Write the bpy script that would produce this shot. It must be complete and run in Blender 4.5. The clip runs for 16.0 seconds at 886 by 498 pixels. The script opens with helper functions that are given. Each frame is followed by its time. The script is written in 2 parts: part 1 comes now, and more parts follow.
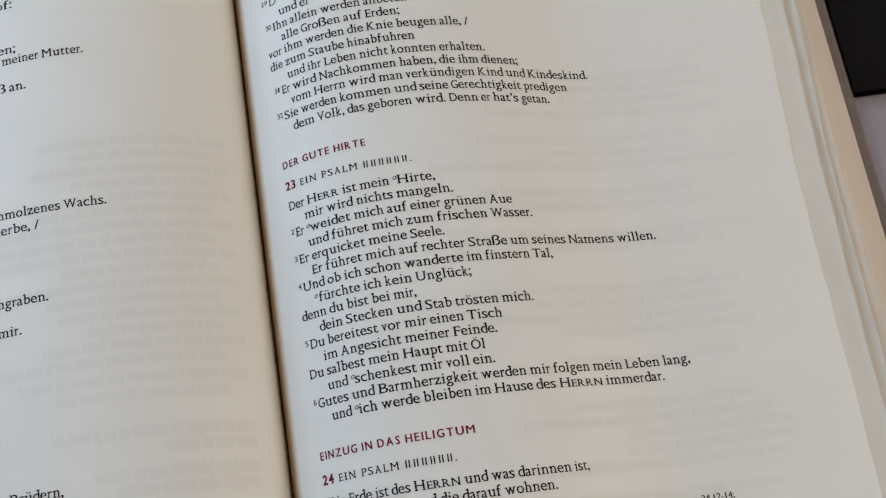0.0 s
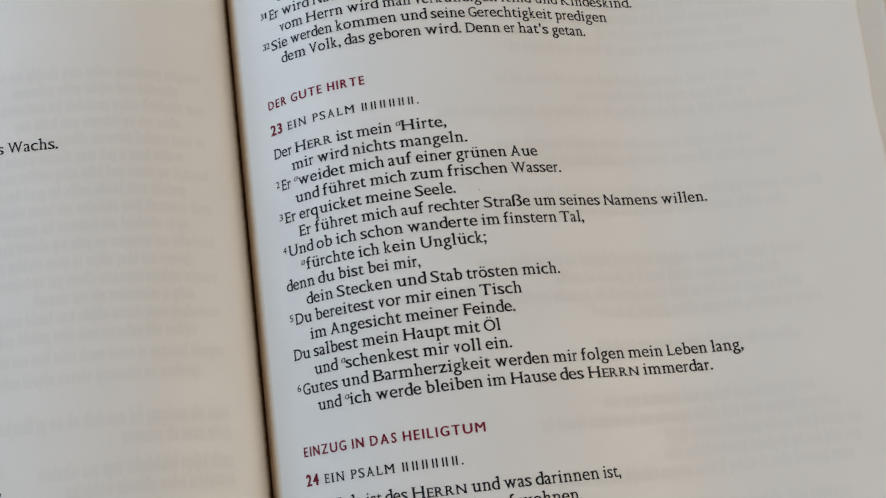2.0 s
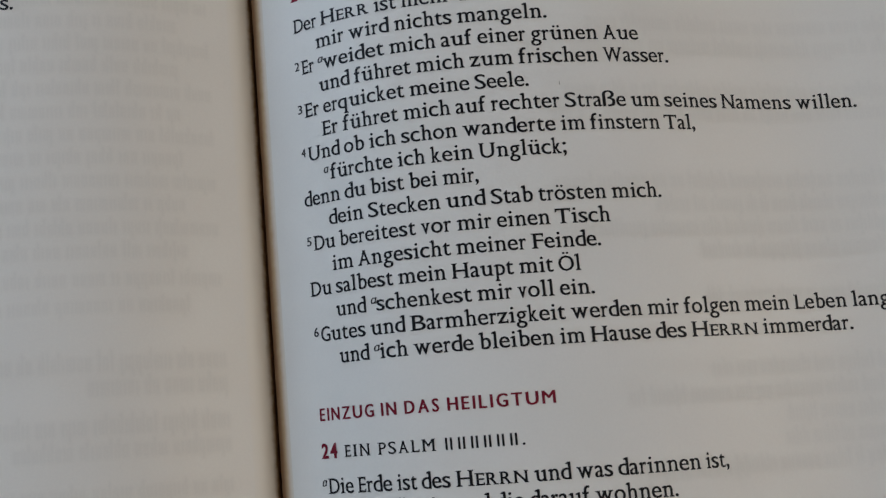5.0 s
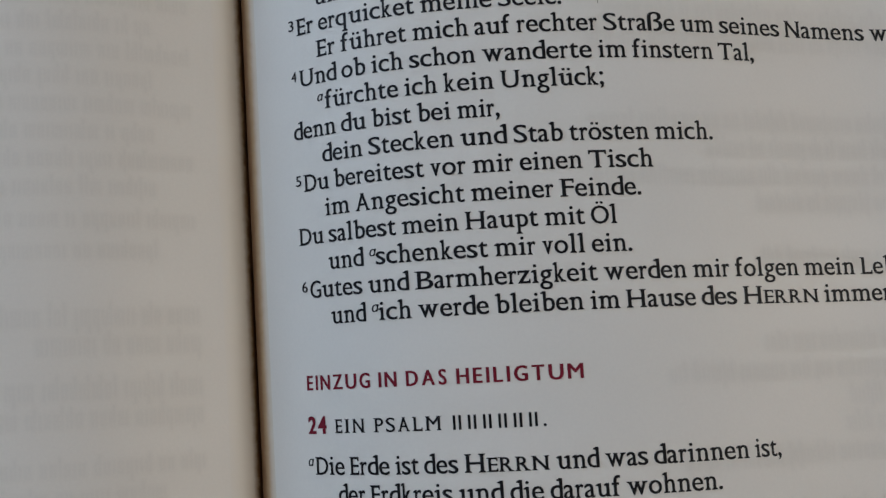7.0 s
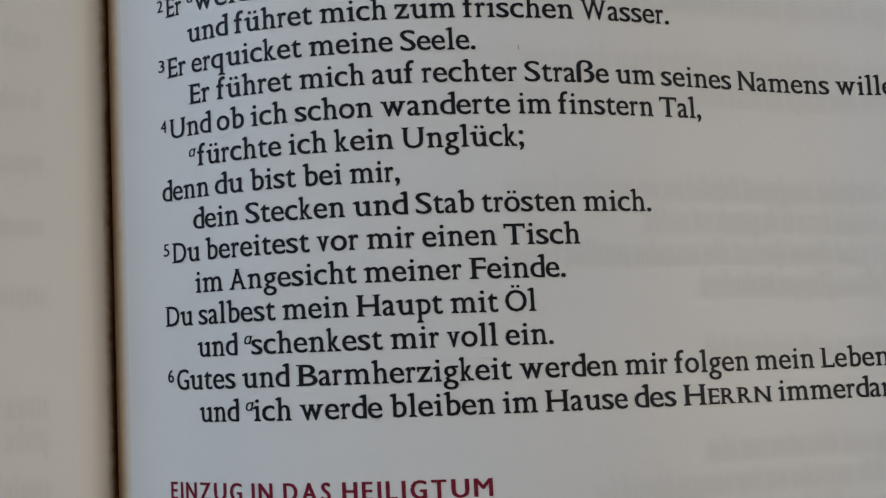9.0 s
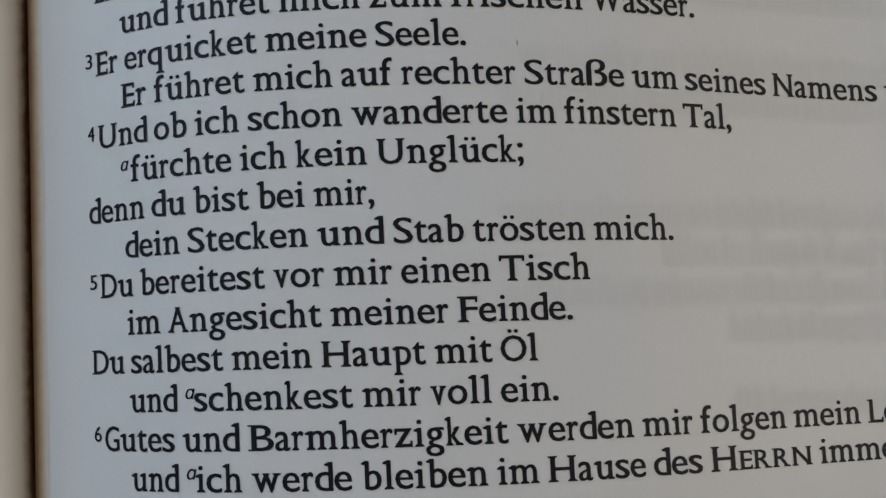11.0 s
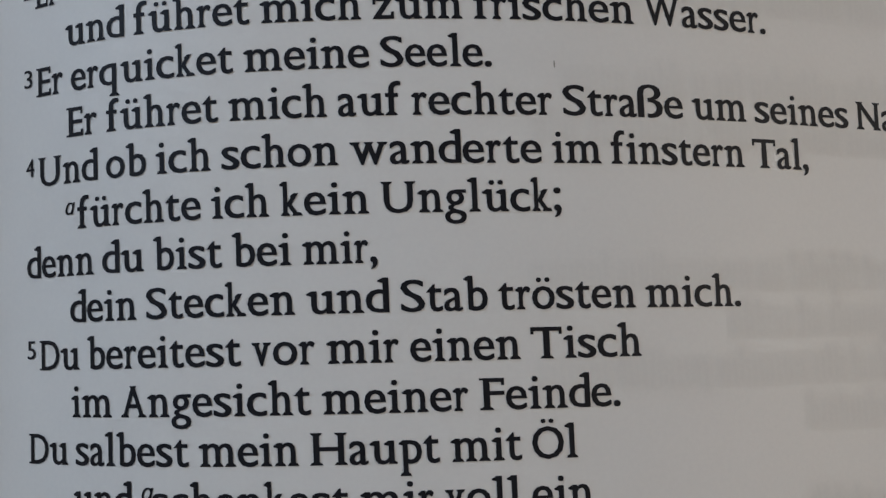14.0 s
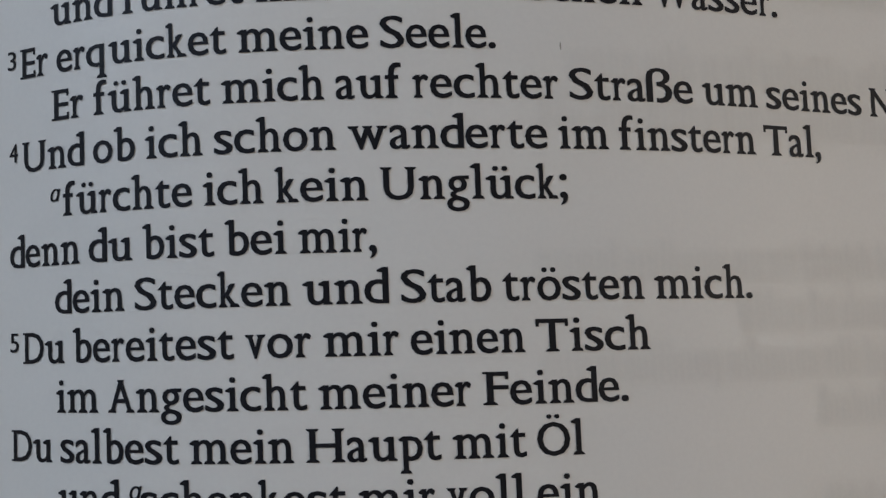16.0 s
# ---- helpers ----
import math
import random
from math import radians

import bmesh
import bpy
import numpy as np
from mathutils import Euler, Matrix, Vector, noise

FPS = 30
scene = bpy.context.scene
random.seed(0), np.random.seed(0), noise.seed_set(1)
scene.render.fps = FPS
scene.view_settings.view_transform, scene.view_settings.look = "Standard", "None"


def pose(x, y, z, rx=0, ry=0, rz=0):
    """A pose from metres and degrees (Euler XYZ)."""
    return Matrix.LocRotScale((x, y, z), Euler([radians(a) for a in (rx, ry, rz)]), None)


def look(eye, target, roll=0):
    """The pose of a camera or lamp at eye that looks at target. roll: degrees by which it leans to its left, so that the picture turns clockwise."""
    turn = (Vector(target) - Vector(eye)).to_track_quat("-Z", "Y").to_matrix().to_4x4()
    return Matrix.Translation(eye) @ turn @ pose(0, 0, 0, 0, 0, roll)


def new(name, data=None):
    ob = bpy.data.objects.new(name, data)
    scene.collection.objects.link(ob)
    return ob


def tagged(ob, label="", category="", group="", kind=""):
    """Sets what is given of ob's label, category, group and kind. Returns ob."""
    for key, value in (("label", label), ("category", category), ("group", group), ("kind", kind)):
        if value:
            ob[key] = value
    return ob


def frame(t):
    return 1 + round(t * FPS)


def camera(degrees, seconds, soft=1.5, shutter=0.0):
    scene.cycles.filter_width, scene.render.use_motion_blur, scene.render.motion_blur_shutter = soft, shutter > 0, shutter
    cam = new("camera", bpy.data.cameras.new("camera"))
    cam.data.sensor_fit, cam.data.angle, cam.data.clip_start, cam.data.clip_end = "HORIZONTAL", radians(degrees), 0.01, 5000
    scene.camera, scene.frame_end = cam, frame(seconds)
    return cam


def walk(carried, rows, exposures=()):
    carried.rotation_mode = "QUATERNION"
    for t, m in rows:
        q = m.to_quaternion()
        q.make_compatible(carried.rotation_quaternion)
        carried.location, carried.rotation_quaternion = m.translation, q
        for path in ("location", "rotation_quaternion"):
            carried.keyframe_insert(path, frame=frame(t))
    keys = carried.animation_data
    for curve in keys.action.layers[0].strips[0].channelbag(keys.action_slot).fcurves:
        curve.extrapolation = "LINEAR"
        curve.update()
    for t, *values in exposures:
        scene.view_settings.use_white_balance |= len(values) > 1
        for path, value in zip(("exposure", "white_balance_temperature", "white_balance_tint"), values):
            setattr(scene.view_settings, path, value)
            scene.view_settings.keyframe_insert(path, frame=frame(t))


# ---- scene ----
cam = camera(41.11, 16.0, soft=1.35)
ROWS = [
    (0.0, 0.02949, -0.12359, 0.30046, 19.050, -2.063, -8.153),
    (0.5, 0.03210, -0.11587, 0.29156, 17.895, -1.839, -7.914),
    (1.0, 0.03808, -0.11095, 0.27870, 17.046, -1.602, -7.489),
    (1.5, 0.03684, -0.10649, 0.26900, 16.073, -1.184, -6.999),
    (2.0, 0.03959, -0.09984, 0.25683, 15.127, -0.862, -6.587),
    (2.5, 0.04136, -0.09326, 0.24349, 14.044, -0.295, -6.035),
    (3.0, 0.03965, -0.08616, 0.23348, 12.766, -0.057, -5.575),
    (3.5, 0.04098, -0.08260, 0.22324, 11.619, 0.173, -5.183),
    (6.0, 0.03795, -0.07633, 0.18433, 7.736, 0.962, -3.232),
    (6.5, 0.03707, -0.07438, 0.17684, 6.772, 0.674, -2.910),
    (7.0, 0.03681, -0.07306, 0.16971, 6.381, 0.242, -2.606),
    (7.5, 0.03838, -0.07053, 0.16568, 6.467, 0.030, -2.294),
    (8.0, 0.04120, -0.06683, 0.15770, 6.226, -0.445, -2.157),
    (8.5, 0.04398, -0.06182, 0.15052, 5.923, -0.888, -2.068),
    (9.0, 0.04708, -0.05888, 0.14517, 5.988, -1.300, -1.965),
    (9.5, 0.04873, -0.05787, 0.13913, 5.879, -1.719, -1.953),
    (12.0, 0.04510, -0.04844, 0.11351, 5.406, -3.180, -1.715),
    (12.5, 0.04519, -0.04786, 0.11071, 5.379, -3.190, -1.639),
    (13.0, 0.04452, -0.04639, 0.10734, 5.489, -3.399, -1.520),
    (13.5, 0.04434, -0.04478, 0.10290, 5.241, -3.573, -1.476),
    (14.0, 0.04471, -0.04333, 0.09987, 5.109, -3.766, -1.424),
    (14.5, 0.04444, -0.04324, 0.09673, 5.048, -3.954, -1.370),
    (15.0, 0.04283, -0.04283, 0.09447, 4.967, -4.025, -1.314),
    (15.5, 0.04292, -0.04279, 0.09512, 5.062, -4.143, -1.340),
    (16.0, 0.04366, -0.04399, 0.09596, 5.183, -4.488, -1.357),
]
EXPOSURES = [(0.0, -0.45, 5480, 12), (3.5, -0.71, 5390, 12), (6.2, -1.03, 5270, 12), (7.5, -0.92, 5260, 12), (9.0, -1.00, 5240, 12), (12.3, -1.07, 5210, 12), (13.3, -1.04, 5260, 13), (14.3, -1.09, 5300, 14), (16.0, -1.14, 5330, 14)]
walk(cam, [(t, pose(x, y, z, rx, ry, rz)) for t, x, y, z, rx, ry, rz in ROWS], EXPOSURES)

# ---- world and lights ----
world = bpy.data.worlds.new("sky")
scene.world = world
world.use_nodes = True
sky = world.node_tree.nodes.new("ShaderNodeTexSky")
sky.sky_type, sky.sun_disc = "NISHITA", False
sky.sun_elevation, sky.sun_rotation = radians(35), radians(250)
world.node_tree.links.new(sky.outputs[0], world.node_tree.nodes["Background"].inputs[0])
world.node_tree.nodes["Background"].inputs[1].default_value = 0.1


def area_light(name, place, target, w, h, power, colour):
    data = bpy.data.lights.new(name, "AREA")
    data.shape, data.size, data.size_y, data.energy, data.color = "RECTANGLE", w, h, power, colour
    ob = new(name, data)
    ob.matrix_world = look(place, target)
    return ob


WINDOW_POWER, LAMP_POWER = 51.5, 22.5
area_light("window_light", (-1.58, 1.3, 0.95), (0, 1.3, 0.95), 1.4, 1.2, WINDOW_POWER, (0.80, 0.92, 1.0))
# Warm lamp assumed out of view on the right; no fixture is built.
area_light("unseen_warm_lamp", (1.75, 0.05, 1.15), (0.1, 0.0, 0.0), 0.4, 0.4, LAMP_POWER, (1.0, 0.80, 0.55))


# ---- materials ----
def material(name, colour, rough=0.6, vary=0.06, scale=400.0, fine=4000.0, bump=0.1, metal=0.0, stretch=(1, 1, 1), sheen=0.0, dist=0.0002):
    m = bpy.data.materials.new(name)
    m.use_nodes = True
    n, l = m.node_tree.nodes, m.node_tree.links
    b = n["Principled BSDF"]
    b.inputs["Roughness"].default_value, b.inputs["Metallic"].default_value = rough, metal
    b.inputs["Specular IOR Level"].default_value = 0.3
    co, mp = n.new("ShaderNodeTexCoord"), n.new("ShaderNodeMapping")
    mp.inputs["Scale"].default_value = stretch
    l.new(co.outputs["Object"], mp.inputs[0])
    big, small = n.new("ShaderNodeTexNoise"), n.new("ShaderNodeTexNoise")
    big.inputs["Scale"].default_value, small.inputs["Scale"].default_value = scale, fine
    big.inputs["Detail"].default_value, small.inputs["Detail"].default_value = 4, 3
    for t in (big, small):
        l.new(mp.outputs[0], t.inputs["Vector"])
    mix = n.new("ShaderNodeMath")
    mix.operation = "MULTIPLY_ADD"
    l.new(small.outputs[0], mix.inputs[0])
    mix.inputs[1].default_value = 0.5
    half = n.new("ShaderNodeMath")
    half.operation = "MULTIPLY"
    half.inputs[1].default_value = 0.5
    l.new(big.outputs[0], half.inputs[0])
    l.new(half.outputs[0], mix.inputs[2])
    ramp = n.new("ShaderNodeValToRGB")
    ramp.color_ramp.elements[0].position, ramp.color_ramp.elements[1].position = 0.3, 0.7
    ramp.color_ramp.elements[0].color = (*[c * (1 - vary) for c in colour], 1)
    ramp.color_ramp.elements[1].color = (*[min(1, c * (1 + vary)) for c in colour], 1)
    l.new(mix.outputs[0], ramp.inputs[0])
    l.new(ramp.outputs[0], b.inputs["Base Color"])
    if bump:
        bp = n.new("ShaderNodeBump")
        bp.inputs["Strength"].default_value, bp.inputs["Distance"].default_value = bump, dist
        l.new(mix.outputs[0], bp.inputs["Height"])
        l.new(bp.outputs[0], b.inputs["Normal"])
    return m


PAPER = material("thin_paper", (0.74, 0.69, 0.605), 0.5, 0.025, 60, 2500, 0.06)
PAPER.node_tree.nodes["Principled BSDF"].inputs["Specular IOR Level"].default_value = 0.5
LEAF_EDGE = material("leaf_edge", (0.64, 0.575, 0.475), 0.8, 0.05, 60, 3000, 0.1)
FORE_EDGE = material("fore_edge", (0.63, 0.535, 0.425), 0.85, 0.04, 40, 700, 0.12, stretch=(1, 0.03, 1.5))


def fold_shade_material(stops):
    """Fold shade painted as brown colour over the paper: u runs from the fold to the end of the ramp, with an uneven
    rim.
    """
    m = material("fold_shade_paint", (0.7, 0.6, 0.5), 0.5, 0.06, 60, 2500, 0.06)
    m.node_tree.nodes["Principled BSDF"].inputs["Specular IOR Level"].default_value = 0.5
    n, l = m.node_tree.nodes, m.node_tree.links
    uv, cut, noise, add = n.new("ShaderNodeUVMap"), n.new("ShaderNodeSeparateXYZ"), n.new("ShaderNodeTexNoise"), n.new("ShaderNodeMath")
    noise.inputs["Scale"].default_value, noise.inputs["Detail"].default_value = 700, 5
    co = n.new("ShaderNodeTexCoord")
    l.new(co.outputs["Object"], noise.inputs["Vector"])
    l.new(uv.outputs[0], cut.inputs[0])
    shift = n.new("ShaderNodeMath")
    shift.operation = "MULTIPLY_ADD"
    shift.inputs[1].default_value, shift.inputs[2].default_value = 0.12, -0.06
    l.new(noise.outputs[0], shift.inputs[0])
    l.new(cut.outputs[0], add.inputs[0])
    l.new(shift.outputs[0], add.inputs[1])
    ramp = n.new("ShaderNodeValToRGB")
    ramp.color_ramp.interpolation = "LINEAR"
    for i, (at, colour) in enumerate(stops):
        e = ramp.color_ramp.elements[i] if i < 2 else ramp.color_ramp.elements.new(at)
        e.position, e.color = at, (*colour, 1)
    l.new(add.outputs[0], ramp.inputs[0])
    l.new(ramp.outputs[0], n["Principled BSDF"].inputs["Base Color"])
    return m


# Shade and warm bounce of the fold, put into colour along u.
FOLD_SHADES = {1: fold_shade_material(((0.0, (0.17, 0.078, 0.026)), (1.0, (0.74, 0.69, 0.605)), (0.25, (0.21, 0.105, 0.04)), (0.45, (0.42, 0.28, 0.14)), (0.7, (0.65, 0.56, 0.43)))),
        -1: fold_shade_material(((0.0, (0.15, 0.07, 0.024)), (1.0, (0.74, 0.69, 0.605)), (0.06, (0.24, 0.125, 0.045)), (0.12, (0.54, 0.40, 0.24)), (0.22, (0.70, 0.60, 0.45)), (0.55, (0.735, 0.665, 0.545))))}
# Dark brown that imitates the shade deep in the fold.
FOLD_CORE = material("fold_core_brown", (0.22, 0.10, 0.03), 0.8, 0.1, 200, 2000, 0.1)
COVER = material("cover_cloth", (0.17, 0.125, 0.105), 0.65, 0.2, 300, 3000, 0.3)
INK = material("black_ink", (0.0105, 0.0100, 0.012), 0.5, 0.25, 500, 6000, 0.0)
RED_INK = material("red_ink", (0.17, 0.012, 0.024), 0.8, 0.15, 500, 6000, 0.0)
for ink in (INK, RED_INK):
    ink.node_tree.nodes["Principled BSDF"].inputs["Specular IOR Level"].default_value = 0.16
GHOSTS = {}
for side, tones in ((1, (0.997, 0.993, 0.987, 0.980, 0.973)), (-1, (0.996, 0.989, 0.980, 0.969, 0.958))):
    GHOSTS[side] = [material("show_through", [c * t for c in (0.74, 0.69, 0.605)], 0.5, 0.025, 60, 2500, 0.06) for t in tones]
FLECK = material("fleck_brown", (0.34, 0.31, 0.24), 0.7, 0.1, 500, 6000, 0.0)
TABLE = material("table_grey", (0.31, 0.27, 0.285), 0.5, 0.08, 25, 700, 0.1)
BLACK = material("black_box", (0.009, 0.0075, 0.007), 0.9, 0.25, 60, 1500, 0.2)
BLACK.node_tree.nodes["Principled BSDF"].inputs["Specular IOR Level"].default_value = 0.05
WALL = material("wall_paint", (0.72, 0.69, 0.64), 0.9, 0.03, 3, 150, 0.1, dist=0.001)
CEILING = material("ceiling_paint", (0.8, 0.78, 0.75), 0.9, 0.02, 3, 150, 0.1, dist=0.001)
FLOOR = material("floor_wood", (0.30, 0.20, 0.12), 0.5, 0.2, 3, 60, 0.1, stretch=(1, 0.1, 1), dist=0.001)
GLASS = bpy.data.materials.new("window_glass")
GLASS.use_nodes = True
GLASS.node_tree.nodes["Principled BSDF"].inputs["Transmission Weight"].default_value = 1.0
GLASS.node_tree.nodes["Principled BSDF"].inputs["Roughness"].default_value = 0.02
FRAME_PAINT = material("frame_paint", (0.78, 0.78, 0.76), 0.4, 0.02, 20, 300, 0.05)


# ---- mesh helpers ----
def mesh_object(name, verts, faces, mat, parent=None, smooth=False):
    me = bpy.data.meshes.new(name)
    me.from_pydata([tuple(v) for v in verts], [], faces)
    me.materials.append(mat)
    if smooth:
        me.polygons.foreach_set("use_smooth", [True] * len(me.polygons))
    me.update()
    ob = new(name, me)
    ob.parent = parent
    return ob


def part(name, bm, mat, parent=None, label=""):
    me = bpy.data.meshes.new(name)
    bm.to_mesh(me)
    bm.free()
    me.materials.append(mat)
    ob = new(name, me)
    ob.parent = parent
    return tagged(ob, label)


def box_mesh(lo, hi, bevel=0.0, segments=2):
    bm = bmesh.new()
    bmesh.ops.create_cube(bm, size=1)
    for v in bm.verts:
        v.co = Vector([lo[i] + (v.co[i] + 0.5) * (hi[i] - lo[i]) for i in range(3)])
    if bevel:
        bmesh.ops.bevel(bm, geom=bm.edges[:], offset=bevel, segments=segments, affect="EDGES", profile=0.5)
    return bm


# ---- the room ----
TOP = -0.0268
GROUND = TOP - 0.74
X0, X1, Y0, Y1, ROOF = -1.6, 2.4, -2.0, 2.2, 1.7
tagged(part("floor", box_mesh((X0, Y0, GROUND - 0.1), (X1, Y1, GROUND)), FLOOR), "brown wooden floor of the room", "floor", kind="structure")
tagged(part("ceiling", box_mesh((X0, Y0, ROOF), (X1, Y1, ROOF + 0.1)), CEILING), "plain white painted ceiling of the room", "ceiling", kind="structure")
tagged(part("wall_east", box_mesh((X1, Y0, GROUND), (X1 + 0.2, Y1, ROOF)), WALL), "plain cream painted wall", "wall", kind="structure")
tagged(part("wall_south", box_mesh((X0, Y0 - 0.2, GROUND), (X1, Y0, ROOF)), WALL), "plain cream painted wall", "wall", kind="structure")
tagged(part("wall_north", box_mesh((X0, Y1, GROUND), (X1, Y1 + 0.2, ROOF)), WALL), "plain cream painted wall", "wall", kind="structure")
WY0, WY1, WZ0, WZ1 = 0.55, 2.05, 0.3, 1.6


def window_wall():
    bm = bmesh.new()
    ys, zs = (Y0, WY0, WY1, Y1), (GROUND, WZ0, WZ1, ROOF)
    for i in range(3):
        for j in range(3):
            if (i, j) != (1, 1):
                part_bm = box_mesh((X0 - 0.2, ys[i], zs[j]), (X0, ys[i + 1], zs[j + 1]))
                me = bpy.data.meshes.new("piece")
                part_bm.to_mesh(me)
                part_bm.free()
                bm.from_mesh(me)
                bpy.data.meshes.remove(me)
    return bm


tagged(part("wall_west", window_wall(), WALL), "cream painted wall with a window opening", "wall", kind="structure")
window = tagged(new("window_1"), "white framed window in the cream wall", "window", kind="structure")
for lo, hi in (((WY0, WZ0), (WY1, WZ0 + 0.05)), ((WY0, WZ1 - 0.05), (WY1, WZ1)), ((WY0, WZ0 + 0.05), (WY0 + 0.05, WZ1 - 0.05)), ((WY1 - 0.05, WZ0 + 0.05), (WY1, WZ1 - 0.05))):
    part("window_frame", box_mesh((X0 - 0.12, lo[0], lo[1]), (X0 - 0.06, hi[0], hi[1]), 0.004), FRAME_PAINT, window)
pane = part("pane", box_mesh((X0 - 0.095, WY0 + 0.05, WZ0 + 0.05), (X0 - 0.09, WY1 - 0.05, WZ1 - 0.05)), GLASS, window)
pane.visible_shadow = False

# ---- table ----
table = tagged(new("table"), "grey table with a smooth matt top", "table")
part("tabletop", box_mesh((-0.55, -0.45, TOP - 0.03), (0.85, 0.45, TOP), 0.004), TABLE, table)
for lx in (-0.5, 0.74):
    for ly in (-0.4, 0.34):
        part("leg", box_mesh((lx, ly, GROUND), (lx + 0.06, ly + 0.06, TOP - 0.03), 0.003), TABLE, table)

# ---- the open book ----
SKEW, MID, GUTTER = 0.0175, -0.052, 0.0072
HEAD, FOOT = 0.118, -0.132
KX = np.array([0.0085, 0.015, 0.025, 0.04, 0.06, 0.08, 0.105, 0.125, 0.145, 0.163])
KZ = np.array([-11.13, -6.34, -0.00, 4.41, 4.54, -0.00, -7.96, -9.57, -10.50, -11.20]) / 1000


def spline(xk, zk):
    """A natural cubic spline through a few heights."""
    n, h = len(xk), np.diff(xk)
    a, b = np.eye(n), np.zeros(n)
    for i in range(1, n - 1):
        a[i, i - 1:i + 2] = h[i - 1], 2 * (h[i - 1] + h[i]), h[i]
        b[i] = 6 * ((zk[i + 1] - zk[i]) / h[i] - (zk[i] - zk[i - 1]) / h[i - 1])
    m = np.linalg.solve(a, b)

    def height(x):
        x = np.asarray(x, float)
        j = np.clip(np.searchsorted(xk, x) - 1, 0, n - 2)
        d, hh = x - xk[j], h[j]
        z = zk[j] + d * ((zk[j + 1] - zk[j]) / hh - hh * (2 * m[j] + m[j + 1]) / 6) + d * d * m[j] / 2 + d ** 3 * (m[j + 1] - m[j]) / (6 * hh)
        slope = (zk[-1] - zk[-2]) / h[-1] + h[-1] * m[-2] / 6
        return np.where(x > xk[-1], zk[-1] + slope * (x - xk[-1]), z)
    return height


page_height = spline(KX, KZ)
TABX = np.linspace(KX[0], KX[-1], 4000)
TABS = np.concatenate([[0], np.cumsum(np.hypot(np.diff(TABX), np.diff(page_height(TABX))))])
LEFT_DROP = 0.0015


def book_point(x, y, z, side):
    """From the profile (distance from the spine, height) to the world; side is 1 for the right half, -1 for the left."""
    if side < 0:
        x, z = 2 * GUTTER - 0.0002 - x, z - LEFT_DROP
    return x - SKEW * (y - MID), y, z


def on_page(points, side):
    """World places for rows of (distance along the curved page from the fold, y, lift off the paper)."""
    p = np.asarray(points, float)
    x = np.interp(p[:, 0], TABS, TABX)
    dz = (page_height(x + 1e-4) - page_height(x - 1e-4)) / 2e-4
    k = p[:, 2] / np.hypot(1, dz)
    x, y, z = book_point(x - k * dz, p[:, 1], page_height(x) - fold_dip(x, side) + k, side)
    return np.stack((x, y, z), 1).tolist()


def fold_dip(x, side):
    """How far the page sinks towards the sewing, near the fold."""
    w = 0.0014 if side > 0 else 0.0005
    return (0.0013 if side > 0 else 0.0016) * np.maximum(0.0, (GUTTER + w - x) / w) ** 2.0


def leaf_profile(end, drop, curl=0.0, side=1):
    """The cross-section of a leaf: out of the fold, over the arch, to its fore edge."""
    inner = float(page_height(KX[0]))
    fold = [(x, inner + (x - KX[0]) * 0.74 - fold_dip(x, side)) for x in np.arange(GUTTER + 0.0001, KX[0] - 0.00005, 0.0002)]
    fold = [(GUTTER + 0.00004, -0.0235)] + fold
    xs = np.concatenate([np.arange(KX[0], 0.03, 0.0004), np.arange(0.03, end - 0.008, 0.0009), np.linspace(end - 0.008, end, 12)])
    pts = fold + [(float(x), float(page_height(x)) - fold_dip(x, side) - curl * max(0, (x - end + 0.0024) / 0.0024) ** 2) for x in xs]
    return [(x, z - drop * min(1, max(0.2, (x - 0.0075) / 0.01))) for x, z in pts]


def leaf(name, end, drop, side, mat, parent, thick=0.00003, curl=0.0, slant=0.0, wave=0.0, label=""):
    prof = leaf_profile(end, drop, curl, side)
    n = len(prof)
    ys = np.linspace(FOOT, HEAD, 110)
    verts, faces = [], []
    for y in ys:
        row = []
        for x, z in prof:
            f = max(0, (x - 0.142) / (end - 0.142)) ** 2
            xx = x + f * (slant * (max(0.3 * y, y) - 0.02) + wave * (math.sin(55 * y + 7 * drop * 1000) + 0.45 * math.sin(240 * y + 5 * drop * 1000) + 0.25 * math.sin(510 * y)))
            zz = z + f * wave * 0.25 * math.sin(38 * y + 900 * end)
            row.append((xx, y, zz))
        verts += [book_point(*p, side) for p in row]
        verts += [book_point(a, b, c - thick, side) for a, b, c in row]
    for j in range(len(ys) - 1):
        a, b = j * 2 * n, (j + 1) * 2 * n
        for i in range(n - 1):
            quad = (a + i, a + i + 1, b + i + 1, b + i)
            low = (a + n + i, b + n + i, b + n + i + 1, a + n + i + 1)
            faces += [quad, low] if side > 0 else [quad[::-1], low[::-1]]
        e = (a + n - 1, a + 2 * n - 1, b + 2 * n - 1, b + n - 1)
        faces.append(e if side > 0 else e[::-1])
    return tagged(mesh_object(name, verts, faces, mat, parent, True), label)


def page_block(side, parent):
    """The stacked leaves under the top ones, with a slanting fore edge."""
    top = [(0.0078, -0.0222)] + [(x, z - 0.0016) for x, z in leaf_profile(0.176, 0, 0, side) if x > 0.0125]
    low = -0.0224
    edge = []
    for i in range(1, 22):
        f = i / 21
        edge.append((0.176 + 0.0110 * f ** 0.8 + 0.00003 * math.sin(i * 2.4), top[-1][1] + (low - top[-1][1]) * f))
    prof = top + edge + [(0.0078, low)]
    ys = [FOOT, -0.06, 0.0, 0.06, HEAD]
    n, verts, faces = len(prof), [], []
    for y in ys:
        verts += [book_point(x, y, z, side) for x, z in prof]
    for j in range(len(ys) - 1):
        for i in range(n):
            quad = (j * n + i, j * n + (i + 1) % n, (j + 1) * n + (i + 1) % n, (j + 1) * n + i)
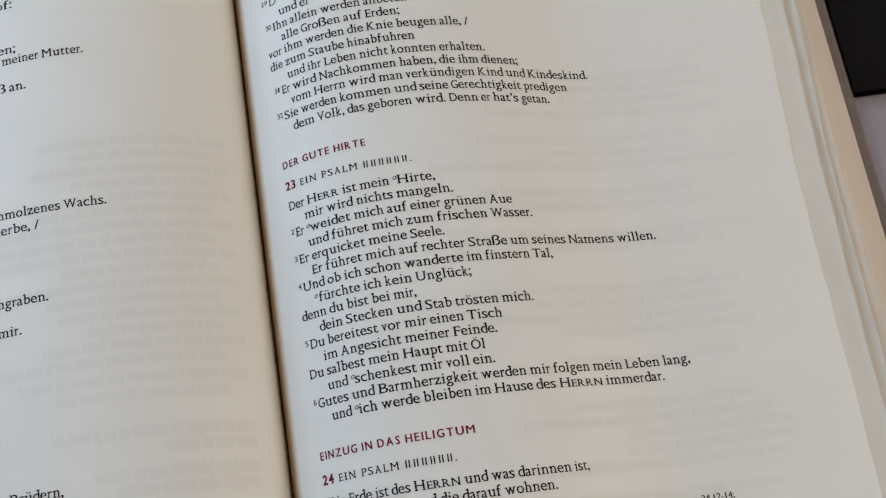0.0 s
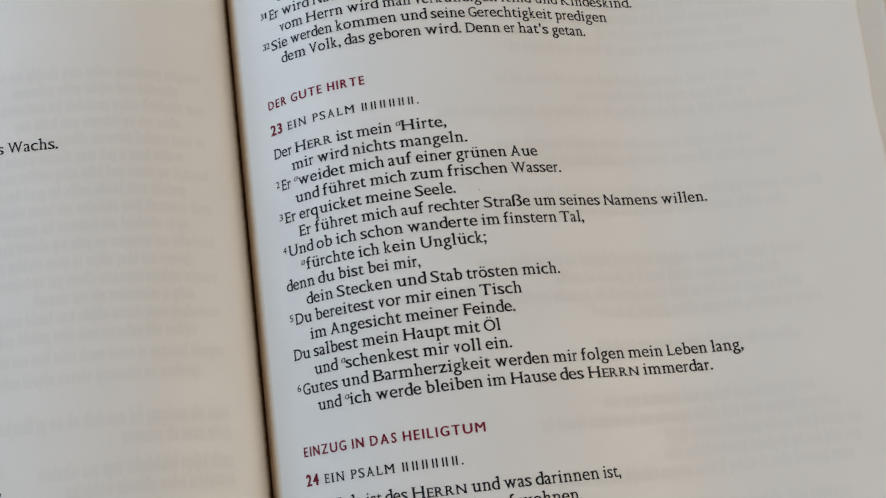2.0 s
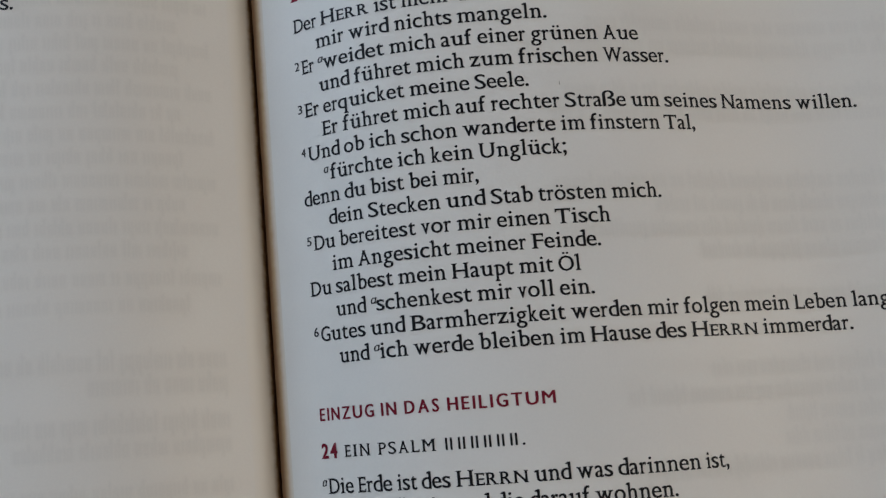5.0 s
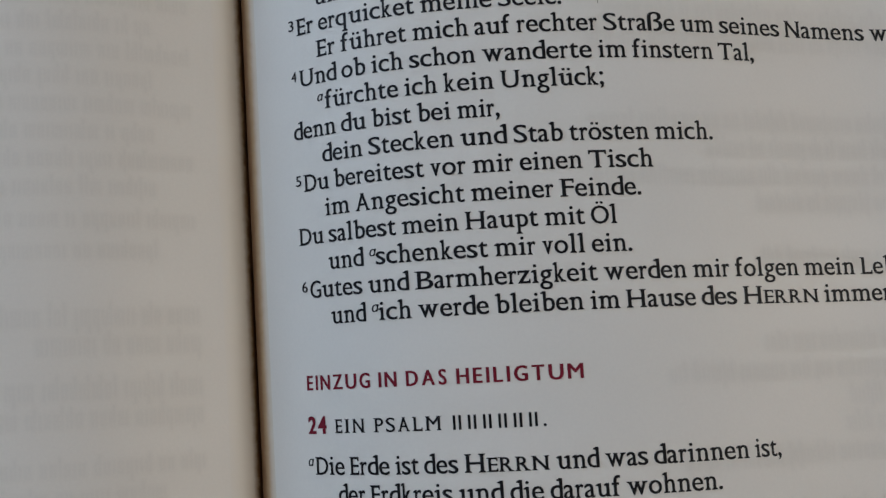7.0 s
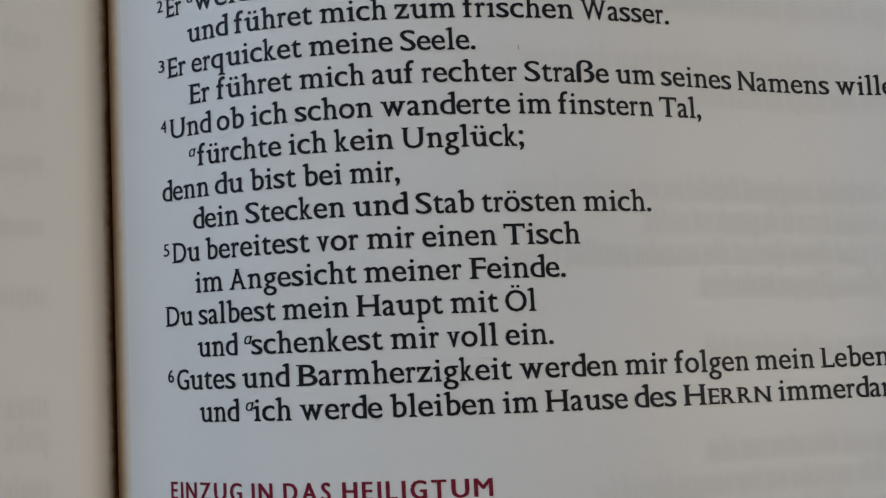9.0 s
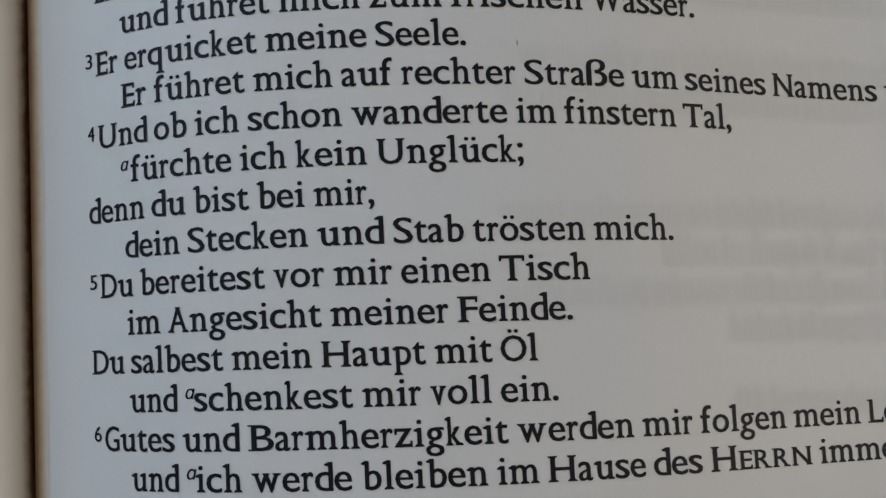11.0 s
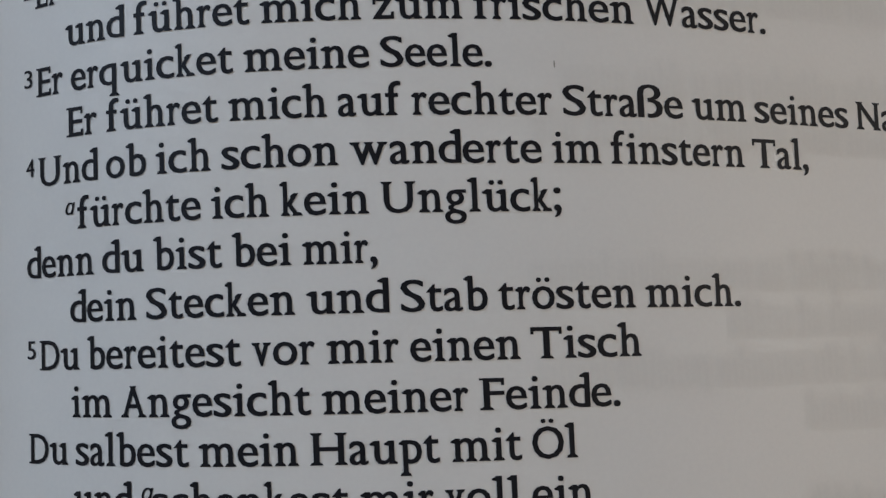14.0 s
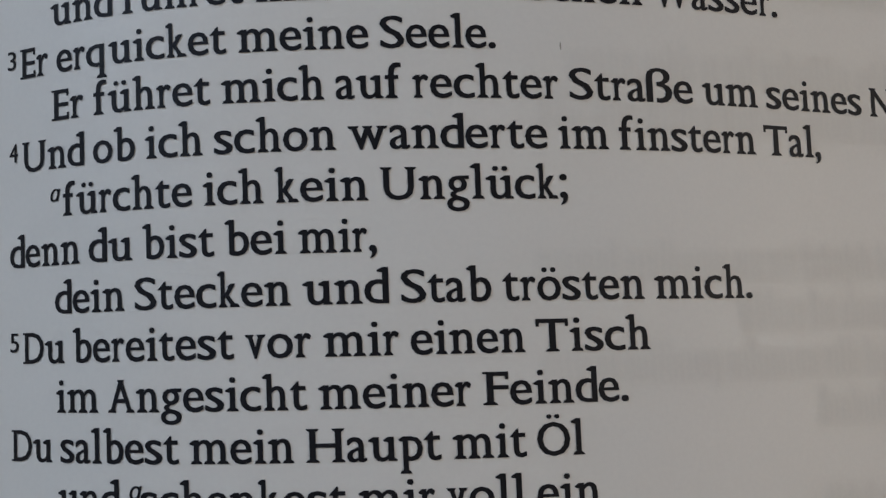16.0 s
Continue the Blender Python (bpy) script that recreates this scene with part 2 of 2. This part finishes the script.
            faces.append(quad if side > 0 else quad[::-1])
    faces += [tuple(range(n)), tuple(range((len(ys) - 1) * n, len(ys) * n))]
    return mesh_object("page_block", verts, faces, FORE_EDGE, parent)


book = tagged(new("open_book"), "open thick printed book with thin cream pages", "book")
tagged(part("cover", box_mesh((-0.181, FOOT - 0.004, TOP + 0.0003), (0.1908, HEAD + 0.004, -0.0227), 0.0012), COVER, book), "dark brown cloth cover boards")
for v in bpy.data.objects["cover"].data.vertices:
    v.co.x -= SKEW * (v.co.y - MID)
for side in (1, -1):
    page_block(side, book)
    for end, drop, curl, wave in ((0.1772, 0.0013, 0.0004, 0.0003), (0.1740, 0.0008, -0.0007, 0.00022), (0.1704, 0.0002, -0.0007, 0.00026)):
        leaf("leaf", end, drop, side, LEAF_EDGE, book, 0.00003, curl, 0.062, wave)
    # Strip closing the fold's bottom, coloured brown in place of shade.
    strip = [book_point(x, y, z, side) for y in (FOOT, HEAD) for x, z in ((GUTTER - 0.0004, -0.0196), (GUTTER + 0.0004, -0.0194), (GUTTER + 0.0005, -0.0215), (GUTTER - 0.0004, -0.0222))]
    mesh_object("fold_core_strip", strip, [(0, 1, 5, 4), (1, 2, 6, 5), (2, 3, 7, 6), (3, 0, 4, 7), (0, 3, 2, 1), (4, 5, 6, 7)], FOLD_CORE, book)


def fold_shade_strip(side, width):
    """Painted brown shade along the fold, a strip lying on the steep inner margin of a page and fading out over it."""
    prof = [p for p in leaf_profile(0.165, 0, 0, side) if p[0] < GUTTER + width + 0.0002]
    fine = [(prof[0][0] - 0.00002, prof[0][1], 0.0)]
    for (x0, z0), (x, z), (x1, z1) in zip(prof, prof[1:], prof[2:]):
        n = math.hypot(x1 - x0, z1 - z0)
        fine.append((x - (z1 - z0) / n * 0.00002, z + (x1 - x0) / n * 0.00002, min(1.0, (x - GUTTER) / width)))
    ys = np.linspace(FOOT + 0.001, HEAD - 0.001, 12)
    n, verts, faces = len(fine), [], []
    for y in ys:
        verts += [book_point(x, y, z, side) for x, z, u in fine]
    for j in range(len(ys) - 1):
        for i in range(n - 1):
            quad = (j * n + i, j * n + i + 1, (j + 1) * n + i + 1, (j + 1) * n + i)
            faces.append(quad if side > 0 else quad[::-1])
    ob = mesh_object("fold_shade_strip", verts, faces, FOLD_SHADES[side], book, True)
    layer = ob.data.uv_layers.new(name="shade_fade")
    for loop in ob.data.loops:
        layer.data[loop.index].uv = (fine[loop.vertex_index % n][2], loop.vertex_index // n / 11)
    return tagged(ob, "brown shade painted along the fold")


fold_shade_strip(1, 0.0030)
fold_shade_strip(-1, 0.0045)
right_page = leaf("right_page", 0.1634, 0, 1, PAPER, book, curl=0.00018, slant=0.06, wave=0.00025, label="cream page printed with black verses and red headings")
left_page = leaf("left_page", 0.1634, 0, -1, PAPER, book, curl=0.00018, slant=0.06, wave=0.00025, label="cream page printed with black verses")

# ---- lettering ----
WIDTHS = {}
for pair in ("A660 B691 C620 D638 E446 F530 G538 H794 I330 J340 K689 L527 M850 N714 O710 P550 Q710 R610 S523 T659 U749 V593 W930 X640 Y600 Z570 "
             "a409 b518 c440 d472 e459 f360 g475 h533 i293 j270 k473 l301 m845 n550 o510 p491 q562 r342 s410 t356 u583 v422 w785 x490 y480 z471 ß610 ɑ370 "
             "ä409 ö510 ü583 Ö710 .200 ,200 ;210 :210 '200 /400 -300 0500 1500 2500 3500 4500 5500 6500 7500 8500 9500").split():
    WIDTHS[pair[0]] = int(pair[1:]) / 1000
SPACE = 0.195
XH, CAP = 0.449, 0.682
type_data = bpy.data.curves.new("type", "FONT")
type_data.resolution_u = 3
type_ob = new("type", type_data)
GLYPHS = {}
FEET_BOTH = set("fhiklmnrHIKMNPRTFXAxkpq")
HEAD_BOTH = set("HIKMNUVWXYvwxyA")
HEAD_LEFT = set("bdhijklmnpru")
STEM_LEFT = set("BDEFLPR")
ARMS = set("EFLTZz")


def box_of(x0, x1, y0, y1):
    return (x0, y0), (x1, y0), (x1, y1), (x0, y1)


def glyph(ch, serif, weight=0.0):
    """The outline of one character of the built-in font as flat faces, with bracketed feet and wedge heads where serif is set."""
    key = (ch, serif, weight)
    if key in GLYPHS:
        return GLYPHS[key]
    type_data.body, type_data.offset = ch, 0.0 if ch in "MW" else weight
    got = type_ob.evaluated_get(bpy.context.evaluated_depsgraph_get())
    me = got.to_mesh()
    k = 0.7 if ch == "ɑ" else 1.0
    verts = [(v.co.x * k, v.co.y * k) for v in me.vertices]
    faces = [tuple(p.vertices) for p in me.polygons]
    got.to_mesh_clear()
    if serif and ch.isalpha() and ch != "ɑ":
        base = {"ä": "a", "ö": "o", "ü": "u", "Ö": "O"}.get(ch, ch)
        count = {}
        for f in faces:
            for a, b in zip(f, f[1:] + f[:1]):
                k = (min(a, b), max(a, b))
                count[k] = count.get(k, 0) + 1
        xs = [v[0] for v in verts]
        lo, hi = min(xs), max(xs)
        slabs = []
        for (a, b), c in count.items():
            if c != 1:
                continue
            (ax, ay), (bx, by) = verts[a], verts[b]
            x0, x1, y0, y1 = min(ax, bx), max(ax, bx), min(ay, by), max(ay, by)
            if y1 - y0 < 0.004 and 0.04 < x1 - x0 < 0.17:
                if (abs(y0) < 0.012 or abs(y0 + 0.23) < 0.02) and base in FEET_BOTH:
                    slabs.append(((x0 - 0.072, y0), (x1 + 0.072, y0), (x1 + 0.045, y0 + 0.045), (x1, y0 + 0.07), (x0, y0 + 0.07), (x0 - 0.045, y0 + 0.045)))
                elif abs(y0) < 0.012 and base in "adu":
                    slabs.append(((x0, y0), (x1 + 0.06, y0), (x1 + 0.055, y0 + 0.035), (x1, y0 + 0.065), (x0, y0 + 0.065)))
                elif min(abs(y0 - XH), abs(y0 - CAP)) < 0.012:
                    if base in HEAD_BOTH:
                        slabs.append(((x0 - 0.065, y0), (x0 - 0.04, y0 - 0.042), (x0, y0 - 0.062), (x1, y0 - 0.062), (x1 + 0.04, y0 - 0.042), (x1 + 0.065, y0)))
                    elif base in HEAD_LEFT:
                        slabs.append(((x0 - 0.095, y0 - 0.055), (x0 - 0.085, y0 - 0.085), (x0 + 0.02, y0 - 0.105), (x0 + 0.03, y0), (x0 + 0.005, y0)))
            elif x1 - x0 < 0.004 and 0.04 < y1 - y0 < 0.14 and base in ARMS:
                inner = -0.035 if x0 > (lo + hi) / 2 else 0.035
                if base in "TZz" and inner > 0 and y0 < XH / 2:
                    continue
                up = y1 < 0.2
                if up or y1 > XH - 0.02:
                    slabs.append(box_of(min(x0, x0 + inner), max(x0, x0 + inner), y0 if up else y0 - 0.07, y1 + 0.07 if up else y1))
        if base in STEM_LEFT:
            slabs += [box_of(lo - 0.07, lo + 0.02, 0, 0.045), box_of(lo - 0.07, lo + 0.02, CAP - 0.045, CAP)]
        for slab in slabs:
            k = len(verts)
            verts += slab
            faces.append(tuple(range(k, k + len(slab))))
    xs = [v[0] for v in verts] or [0, 0.1]
    GLYPHS[key] = verts, faces, min(xs), max(xs)
    return GLYPHS[key]


def tall(ch, v, xh, cap, asc, desc):
    """Heights of the type: small letters, capitals, upper and lower lengths, in metres."""
    if v < 0:
        return v / 0.23 * desc
    if ch.islower() or ch in "äöüß":
        return v / XH * xh if v <= XH else xh + (v - XH) / (CAP - XH) * (asc - xh)
    return v / CAP * cap


def runs_of(text):
    """Marks in a line: ^a a raised italic letter, [ERR] small capitals, <3> a raised verse number, *n* a bar n letters long."""
    out, i = [], 0
    while i < len(text):
        c = text[i]
        if c == "^":
            out.append(("ɑ" if text[i + 1] == "a" else text[i + 1], "raised"))
            i += 2
        elif c == "[":
            j = text.index("]", i)
            out += [(k, "small") for k in text[i + 1:j]]
            i = j + 1
        elif c == "<":
            j = text.index(">", i)
            out += [(k, "verse") for k in text[i + 1:j]]
            i = j + 1
        elif c == "*":
            j = text.index("*", i + 1)
            out += [("", "bar")] * int(text[i + 1:j])
            i = j + 1
        else:
            out.append((c, "plain"))
            i += 1
    return out


SMALL = {"plain": 1, "small": 0.93, "raised": 0.72, "verse": 0.58, "bar": 1}
EM = 0.00398


def text_line(text, y, s0, s1, page, side=1, style="serif", mat=INK, before="", xh=0.00183, cap=0.00255, asc=0.0028, desc=0.00098, track=0.0, name="text_line", label="", weight=0.0, stress=0.023, split=False):
    """One printed line on the curved page, from s0 to s1 metres out of the fold. A word may carry its own start in millimetres after
    an @; what stands in before hangs in front of the line."""
    serif = style == "serif"
    verts, faces, owner, count = [], [], [], [0]

    def advance(ch, kind):
        if kind == "bar":
            return 0.62 + track
        w = WIDTHS.get(ch, 0.5)
        if not serif:
            g = glyph(ch, False, weight)
            w = (g[3] - g[2]) * (1.16 if ch in "MU" else 1.0) + 0.155
        return w * SMALL[kind] + track

    def bar(a, b, low, high):
        k = len(verts)
        verts.extend([(a, low, 0), (b, low, 0), (b, high, 0), (a, high, 0)])
        faces.append((k, k + 1, k + 2, k + 3))

    def stamp(ch, kind, x, unit):
        wide = advance(ch, kind) - track
        if kind == "bar":
            for f in (0.14, 0.58):
                bar(x + f * wide * unit, x + (f + 0.20) * wide * unit, 0, cap)
            return
        fine = kind in ("raised", "verse")
        gv, gf, lo, hi = glyph(ch, serif and not fine, weight if kind == "plain" else 0.0)
        gap = 0.012 if serif else 0.05
        thick = stress * (0.7 if fine else 1.0) if serif else 0.055
        ink = max(0.04, wide - 2 * gap - thick)
        narrow = ch in ".,;:'/-"
        fit = min(1.1 if narrow else 1.35, ink / max(0.02, hi - lo))
        pad = (wide - (hi - lo) * fit - thick) / 2
        for copy in range(2):
            k = len(verts)
            for vx, vy in gv:
                px = x + (pad + (vx - lo) * fit + copy * thick) * unit
                if kind == "small":
                    py = vy / CAP * cap * 0.77
                elif kind == "raised":
                    py = cap * 0.50 + vy / XH * xh * 0.66
                    px += vy * 0.25 * unit * 0.7
                elif kind == "verse":
                    py = cap * 0.38 + vy / CAP * cap * 0.62
                elif ch in ".,;:":
                    py = vy / CAP * cap * 1.15
                else:
                    py = tall(ch, vy, xh, cap, asc, desc)
                verts.append((px, py, copy))
            faces.extend([tuple(i + k for i in f) for f in gf])

    def lay(chars, x, unit):
        for c, kind in chars:
            stamp(c, kind, x, unit)
            count[0] += 1
            owner.extend([count[0]] * (len(verts) - len(owner)))
            x += advance(c, kind) * unit

    words = []
    for word in text.split(" "):
        word, _, at = word.partition("@")
        words.append((runs_of(word), float(at) / 1000 if at else None))
    space = SPACE + track * 1.5
    widths = [sum(advance(c, k) for c, k in chars) for chars, _ in words]
    unit = (s1 - s0) / (sum(widths) + space * (len(words) - 1) - track)
    starts, x = [], s0
    for (chars, at), w in zip(words, widths):
        starts.append(x if at is None else at)
        x = starts[-1] + (w + space) * unit
    for i, (chars, at) in enumerate(words):
        if i + 1 < len(words):
            own = (starts[i + 1] - starts[i]) / (widths[i] + space)
        else:
            own = (s1 - starts[i]) / (widths[i] - track)
        lay(chars, starts[i], own)
    if before:
        lead = runs_of(before)
        lay(lead, s0 - sum(advance(c, k) for c, k in lead) * unit - 0.00040, unit)
    out = on_page([(px if side > 0 else s0 + s1 - px, y + py, 0.00005 + 0.000005 * copy) for px, py, copy in verts], side)
    if not split:
        return tagged(mesh_object(name, out, faces, mat, page), label)
    marks = {}
    for f in faces:
        marks.setdefault(owner[f[0]], []).append(f)
    for fs in marks.values():
        ids = sorted({i for f in fs for i in f})
        back = {i: n for n, i in enumerate(ids)}
        tagged(mesh_object(name, [out[i] for i in ids], [tuple(back[i] for i in f) for f in fs], mat, page), label)


P = 0.004
M = 4.75 * P
LINES = [
    # text, lines above or below the start, out from the fold in mm: from, to, in front
    ("Der H[ERR]@15.2 ist@26.2 mein@31.1 ^aHirte,@40.2", -1, 8.9, 51.9, ""),
    ("mir wird@20.9 nichts@29.6 mangeln.@40.6", -2, 13.8, 56.2, ""),
    ("Er ^aweidet@13.9 mich@28.4 auf@37.5 einer@43.8 grünen@52.9 Aue@65.6", -3, 10.2, 72.3, "<2>"),
    ("und führet@21.4 mich@32.8 zum@42.1 frischen@50.4 Wasser.@65.3", -4, 13.9, 77.6, ""),
    ("Er erquicket@14.5 meine@31.3 Seele.@42.6", -5, 10.2, 51.9, "<3>"),
    ("Er führet@18.4 mich@29.9 auf@39.0 rechter@45.0 Straße@57.6 um@69.4 seines@75.7 Namens@87.0 willen.@102.0", -6, 13.9, 113.6, ""),
    ("Und ob@18.3 ich@23.3 schon@29.2 wanderte@39.8 im@56.5 finstern@61.6 Tal,@75.2", -7, 10.3, 81.3, "<4>"),
    ("fürchte ich@28.2 kein@34.0 Unglück;@42.2", -8, 15.0, 57.2, "^a"),
    ("denn du@17.7 bist@22.9 bei@29.9 mir,@35.7", -9, 8.7, 41.9, ""),
    ("dein Stecken@22.1 und@35.9 Stab@43.5 trösten@51.4 mich.@64.0", -10, 14.0, 73.2, ""),
    ("Du bereitest@15.9 vor@31.3 mir@37.4 einen@44.1 Tisch@53.9", -11, 10.2, 63.5, "<5>"),
    ("im Angesicht@19.4 meiner@36.9 Feinde.@49.5", -12, 14.0, 61.4, ""),
    ("Du salbest@14.4 mein@26.6 Haupt@35.8 mit@47.0 Öl@53.6", -13, 8.7, 57.5, ""),
    ("und ^aschenkest@21.2 mir@39.7 voll@46.4 ein.@53.4", -14, 14.1, 59.4, ""),
    ("Gutes und@20.8 Barmherzigkeit@28.1 werden@54.8 mir@68.0 folgen@74.7 mein@86.4 Leben@96.3 lang,@107.3", -15, 10.4, 115.1, "<6>"),
    ("und ^aich@21.1 werde@28.3 bleiben@39.3 im@52.6 Hause@57.7 des@69.0 H[ERRN]@75.6 immerdar.@89.5", -16, 14.1, 107.1, ""),
    ("Die Erde@16.0 ist@23.5 des@27.8 H[ERRN]@33.5 und@46.2 was@53.0 darinnen@59.9 ist,@75.3", -21.44, 9.7, 79.7, "^a"),
    ("der Erdkreis@19.3 und@32.5 die@39.6 darauf@45.1 wohnen.@55.7", -22.44, 13.8, 69.9, ""),
]
for text, k, a, b, before in LINES:
    text_line(text, k * P, a / 1000, b / 1000, right_page, before=before)
UPPER = [
    ("dem Volk,@22.0 das@30.9 geboren@36.6 wird.@49.8 Denn@59.4 er@68.8 hat's@72.4 getan.@81.2", 0, 14.1, 90.3, ""),
    ("Sie werden@17.2 kommen@29.2 und@44.6 seine@51.7 Gerechtigkeit@60.7 predigen@82.7", 1, 11.5, 96.8, "<32>"),
    ("vom Herrn@22.0 wird@32.3 man@40.8 verkündigen@48.4 Kind@69.2 und@77.8 Kindeskind.@84.8", 2, 14.5, 104.1, ""),
    ("Er wird@15.5 Nachkommen@24.2 haben,@47.2 die@58.5 ihm@64.1 dienen;@71.0", 3, 11.7, 82.5, "<31>"),
    ("und ihr Leben nicht konnten erhalten.", 4, 14.4, 72.9, ""),
    ("die zum Staube hinabfuhren", 5, 9.0, 52.9, ""),
    ("vor ihm werden die Knie beugen alle, /", 6, 8.9, 69.4, ""),
    ("alle Großen auf Erden;", 7, 14.3, 49.8, ""),
    ("Ihn allein werden anbeten", 8, 11.6, 52.6, "<30>"),
    ("und er", 9, 14.3, 24.6, ""),
    ("D", 10, 11.3, 13.8, "<29>"),
]
for text, k, a, b, before in UPPER:
    up = max(0, k - 3.5)
    text_line(text, M + k * P + 0.00013 * up, (a - 0.3 * min(1, up)) / 1000, b / 1000, right_page, before=before)
text_line("DER GUTE@15.5 HIRTE@25.4", 2.14 * P, 0.0086, 0.0346, right_page, style="sans", mat=RED_INK, cap=0.0021, track=0.09, weight=0.006, name="heading_letter", label="dark red capital letter", split=True)
text_line("EINZUG IN@21.55 DAS@25.8 HEILIGTUM@33.1", -18.37 * P, 0.00875, 0.0511, right_page, style="sans", mat=RED_INK, cap=0.0021, track=0.09, weight=0.006, name="heading_letter", label="dark red capital letter", split=True)
for k, number, a, b, c, d in ((0.52, "23", 0.01374, 0.0463, 20.8, 32.9), (-19.95, "24", 0.01374, 0.0454, 20.5, 32.1)):
    text_line(number, k * P, 0.0086, 0.0124, right_page, style="sans", mat=RED_INK, cap=0.0024, weight=0.02, name="psalm_number", label="bold dark red number")
    text_line(f"EIN PSALM@{c} *6*.@{d}", k * P, a, b, right_page, cap=0.00198, track=0.10, name="title_line")
text_line("24,12-14;", -24.25 * P, 0.1095, 0.1185, right_page, cap=0.0017, xh=0.0012, name="reference")
text_line("*3*", -24.25 * P, 0.1045, 0.1085, right_page, cap=0.0012, name="reference")

# ends of the lines on the facing page, from the outside towards the fold
FACING = [
    ("pf:", 64.6, 64.2, 5.4), ("en;", 50.3, 63.8, 5.6), ("meiner Mutter.", 46.9, 44.8, 23.5), ("ß an.", 38.4, 61.3, 8.6),
    ("hmolzenes Wachs.", 0.8, 41.4, 30.2), ("herbe, /", -3.6, 59.6, 13.5), ("hgraben.", -23.9, 58.2, 14.5), ("mir.", -31.8, 66.0, 7.0), ("Brüdern,", -75.0, 57.2, 14.5),
]
for text, y, inner, wide in FACING:
    text_line(text, y / 1000, inner / 1000, (inner + wide) / 1000, left_page, side=-1)


bpy.data.objects.remove(type_ob)

# ---- print showing through from the back of the leaves ----
rng = random.Random(4)


def ghost_print(lines, page, side):
    """Blurred strokes of reversed print: each stroke in five shapes, each smaller and darker than the last."""
    strokes = []
    for y, s0, s1, size in lines:
        x = s0
        while x < s1:
            for _ in range(rng.randint(2, 8)):
                stems = rng.choice((1, 1, 2, 2, 2, 3))
                high = y + size * rng.choice((1, 1, 1, 1.5))
                low = y - (size * 0.45 if rng.random() < 0.08 else 0)
                wide = 0.0003 + 0.00052 * (stems - 1)
                for k in range(stems):
                    a = x + k * 0.00052
                    strokes.append((a, a + 0.00034, low if k == 0 else y, high if k == 0 else y + size))
                if stems > 1:
                    for level in rng.sample((0.0, 0.4, 0.82), 2):
                        strokes.append((x, x + wide, y + size * level, y + size * (level + 0.18)))
                x += wide + 0.00042
            x += 0.0009
    for level, grow in enumerate((0.00060, 0.00042, 0.00026, 0.00012, -0.00001)):
        verts, faces = [], []
        for n, (x0, x1, y0, y1) in enumerate(strokes):
            k, cx, cy, rx, ry = len(verts), (x0 + x1) / 2, (y0 + y1) / 2, (x1 - x0) / 2 + grow, (y1 - y0) / 2 + grow
            lift = 0.000008 + 0.000008 * level + 0.0000006 * (n % 13)
            verts.append((cx, cy, lift))
            for i in range(8):
                a = math.pi / 4 * (i + 0.5)
                verts.append((cx + rx * max(-1, min(1, 1.3 * math.cos(a))), cy + ry * max(-1, min(1, 1.3 * math.sin(a))), lift))
            faces += [(k, k + 1 + i, k + 1 + (i + 1) % 8) for i in range(8)]
        tagged(mesh_object("show_through", on_page(verts, side), faces, GHOSTS[side][level], page), "faint grey print showing through the thin paper", kind="stuff")


BACK = [(0.0099 - 0.00411 * k, 0.0138 if k % 2 else 0.0078, rng.uniform(0.045, 0.085), 0.0017) for k in range(-2, 14)]
BACK += [(-0.0483, 0.0078, 0.066, 0.0017), (-0.0529, 0.0138, 0.058, 0.0017), (-0.0627, 0.0076, 0.052, 0.0021), (-0.0669, 0.0076, 0.031, 0.0021),
         (-0.0732, 0.0076, 0.050, 0.0021), (-0.0772, 0.0076, 0.040, 0.0019), (-0.0840, 0.0076, 0.056, 0.0017), (-0.0881, 0.0138, 0.062, 0.0017)]
ghost_print(BACK, left_page, -1)
ghost_print([(0.0955 - 0.00405 * k, rng.uniform(0.050, 0.100), rng.choice((0.133, 0.128, 0.136)), 0.0017) for k in range(17, 48) if k % 17 != 15 and rng.random() < 0.85], right_page, 1)

fleck = [(0.0571, -0.0197, 0.00004)] + [(0.0571 + 0.00007 * math.cos(math.pi * i / 5), -0.0197 + 0.00034 * math.sin(math.pi * i / 5), 0.00004) for i in range(10)]
tagged(mesh_object("paper_fleck", on_page(fleck, 1), [(0, 1 + i, 1 + (i + 1) % 10) for i in range(10)], FLECK, right_page), "tiny brown fleck in the paper")

# ---- black folder beside the book ----
folder = tagged(new("folder"), "flat matt black folder lying on the grey table", "folder")
part("back_cover", box_mesh((0, 0, 0), (0.21, 0.18, 0.0014), 0.0005), BLACK, folder)
part("sheets", box_mesh((0.0015, 0.0015, 0.0015), (0.208, 0.178, 0.0031), 0.0002), BLACK, folder)
part("front_cover", box_mesh((0, 0, 0.0032), (0.21, 0.18, 0.0046), 0.0005), BLACK, folder)
folder.matrix_world = pose(0.1896, 0.0192, TOP, 0, 0, 1.0)
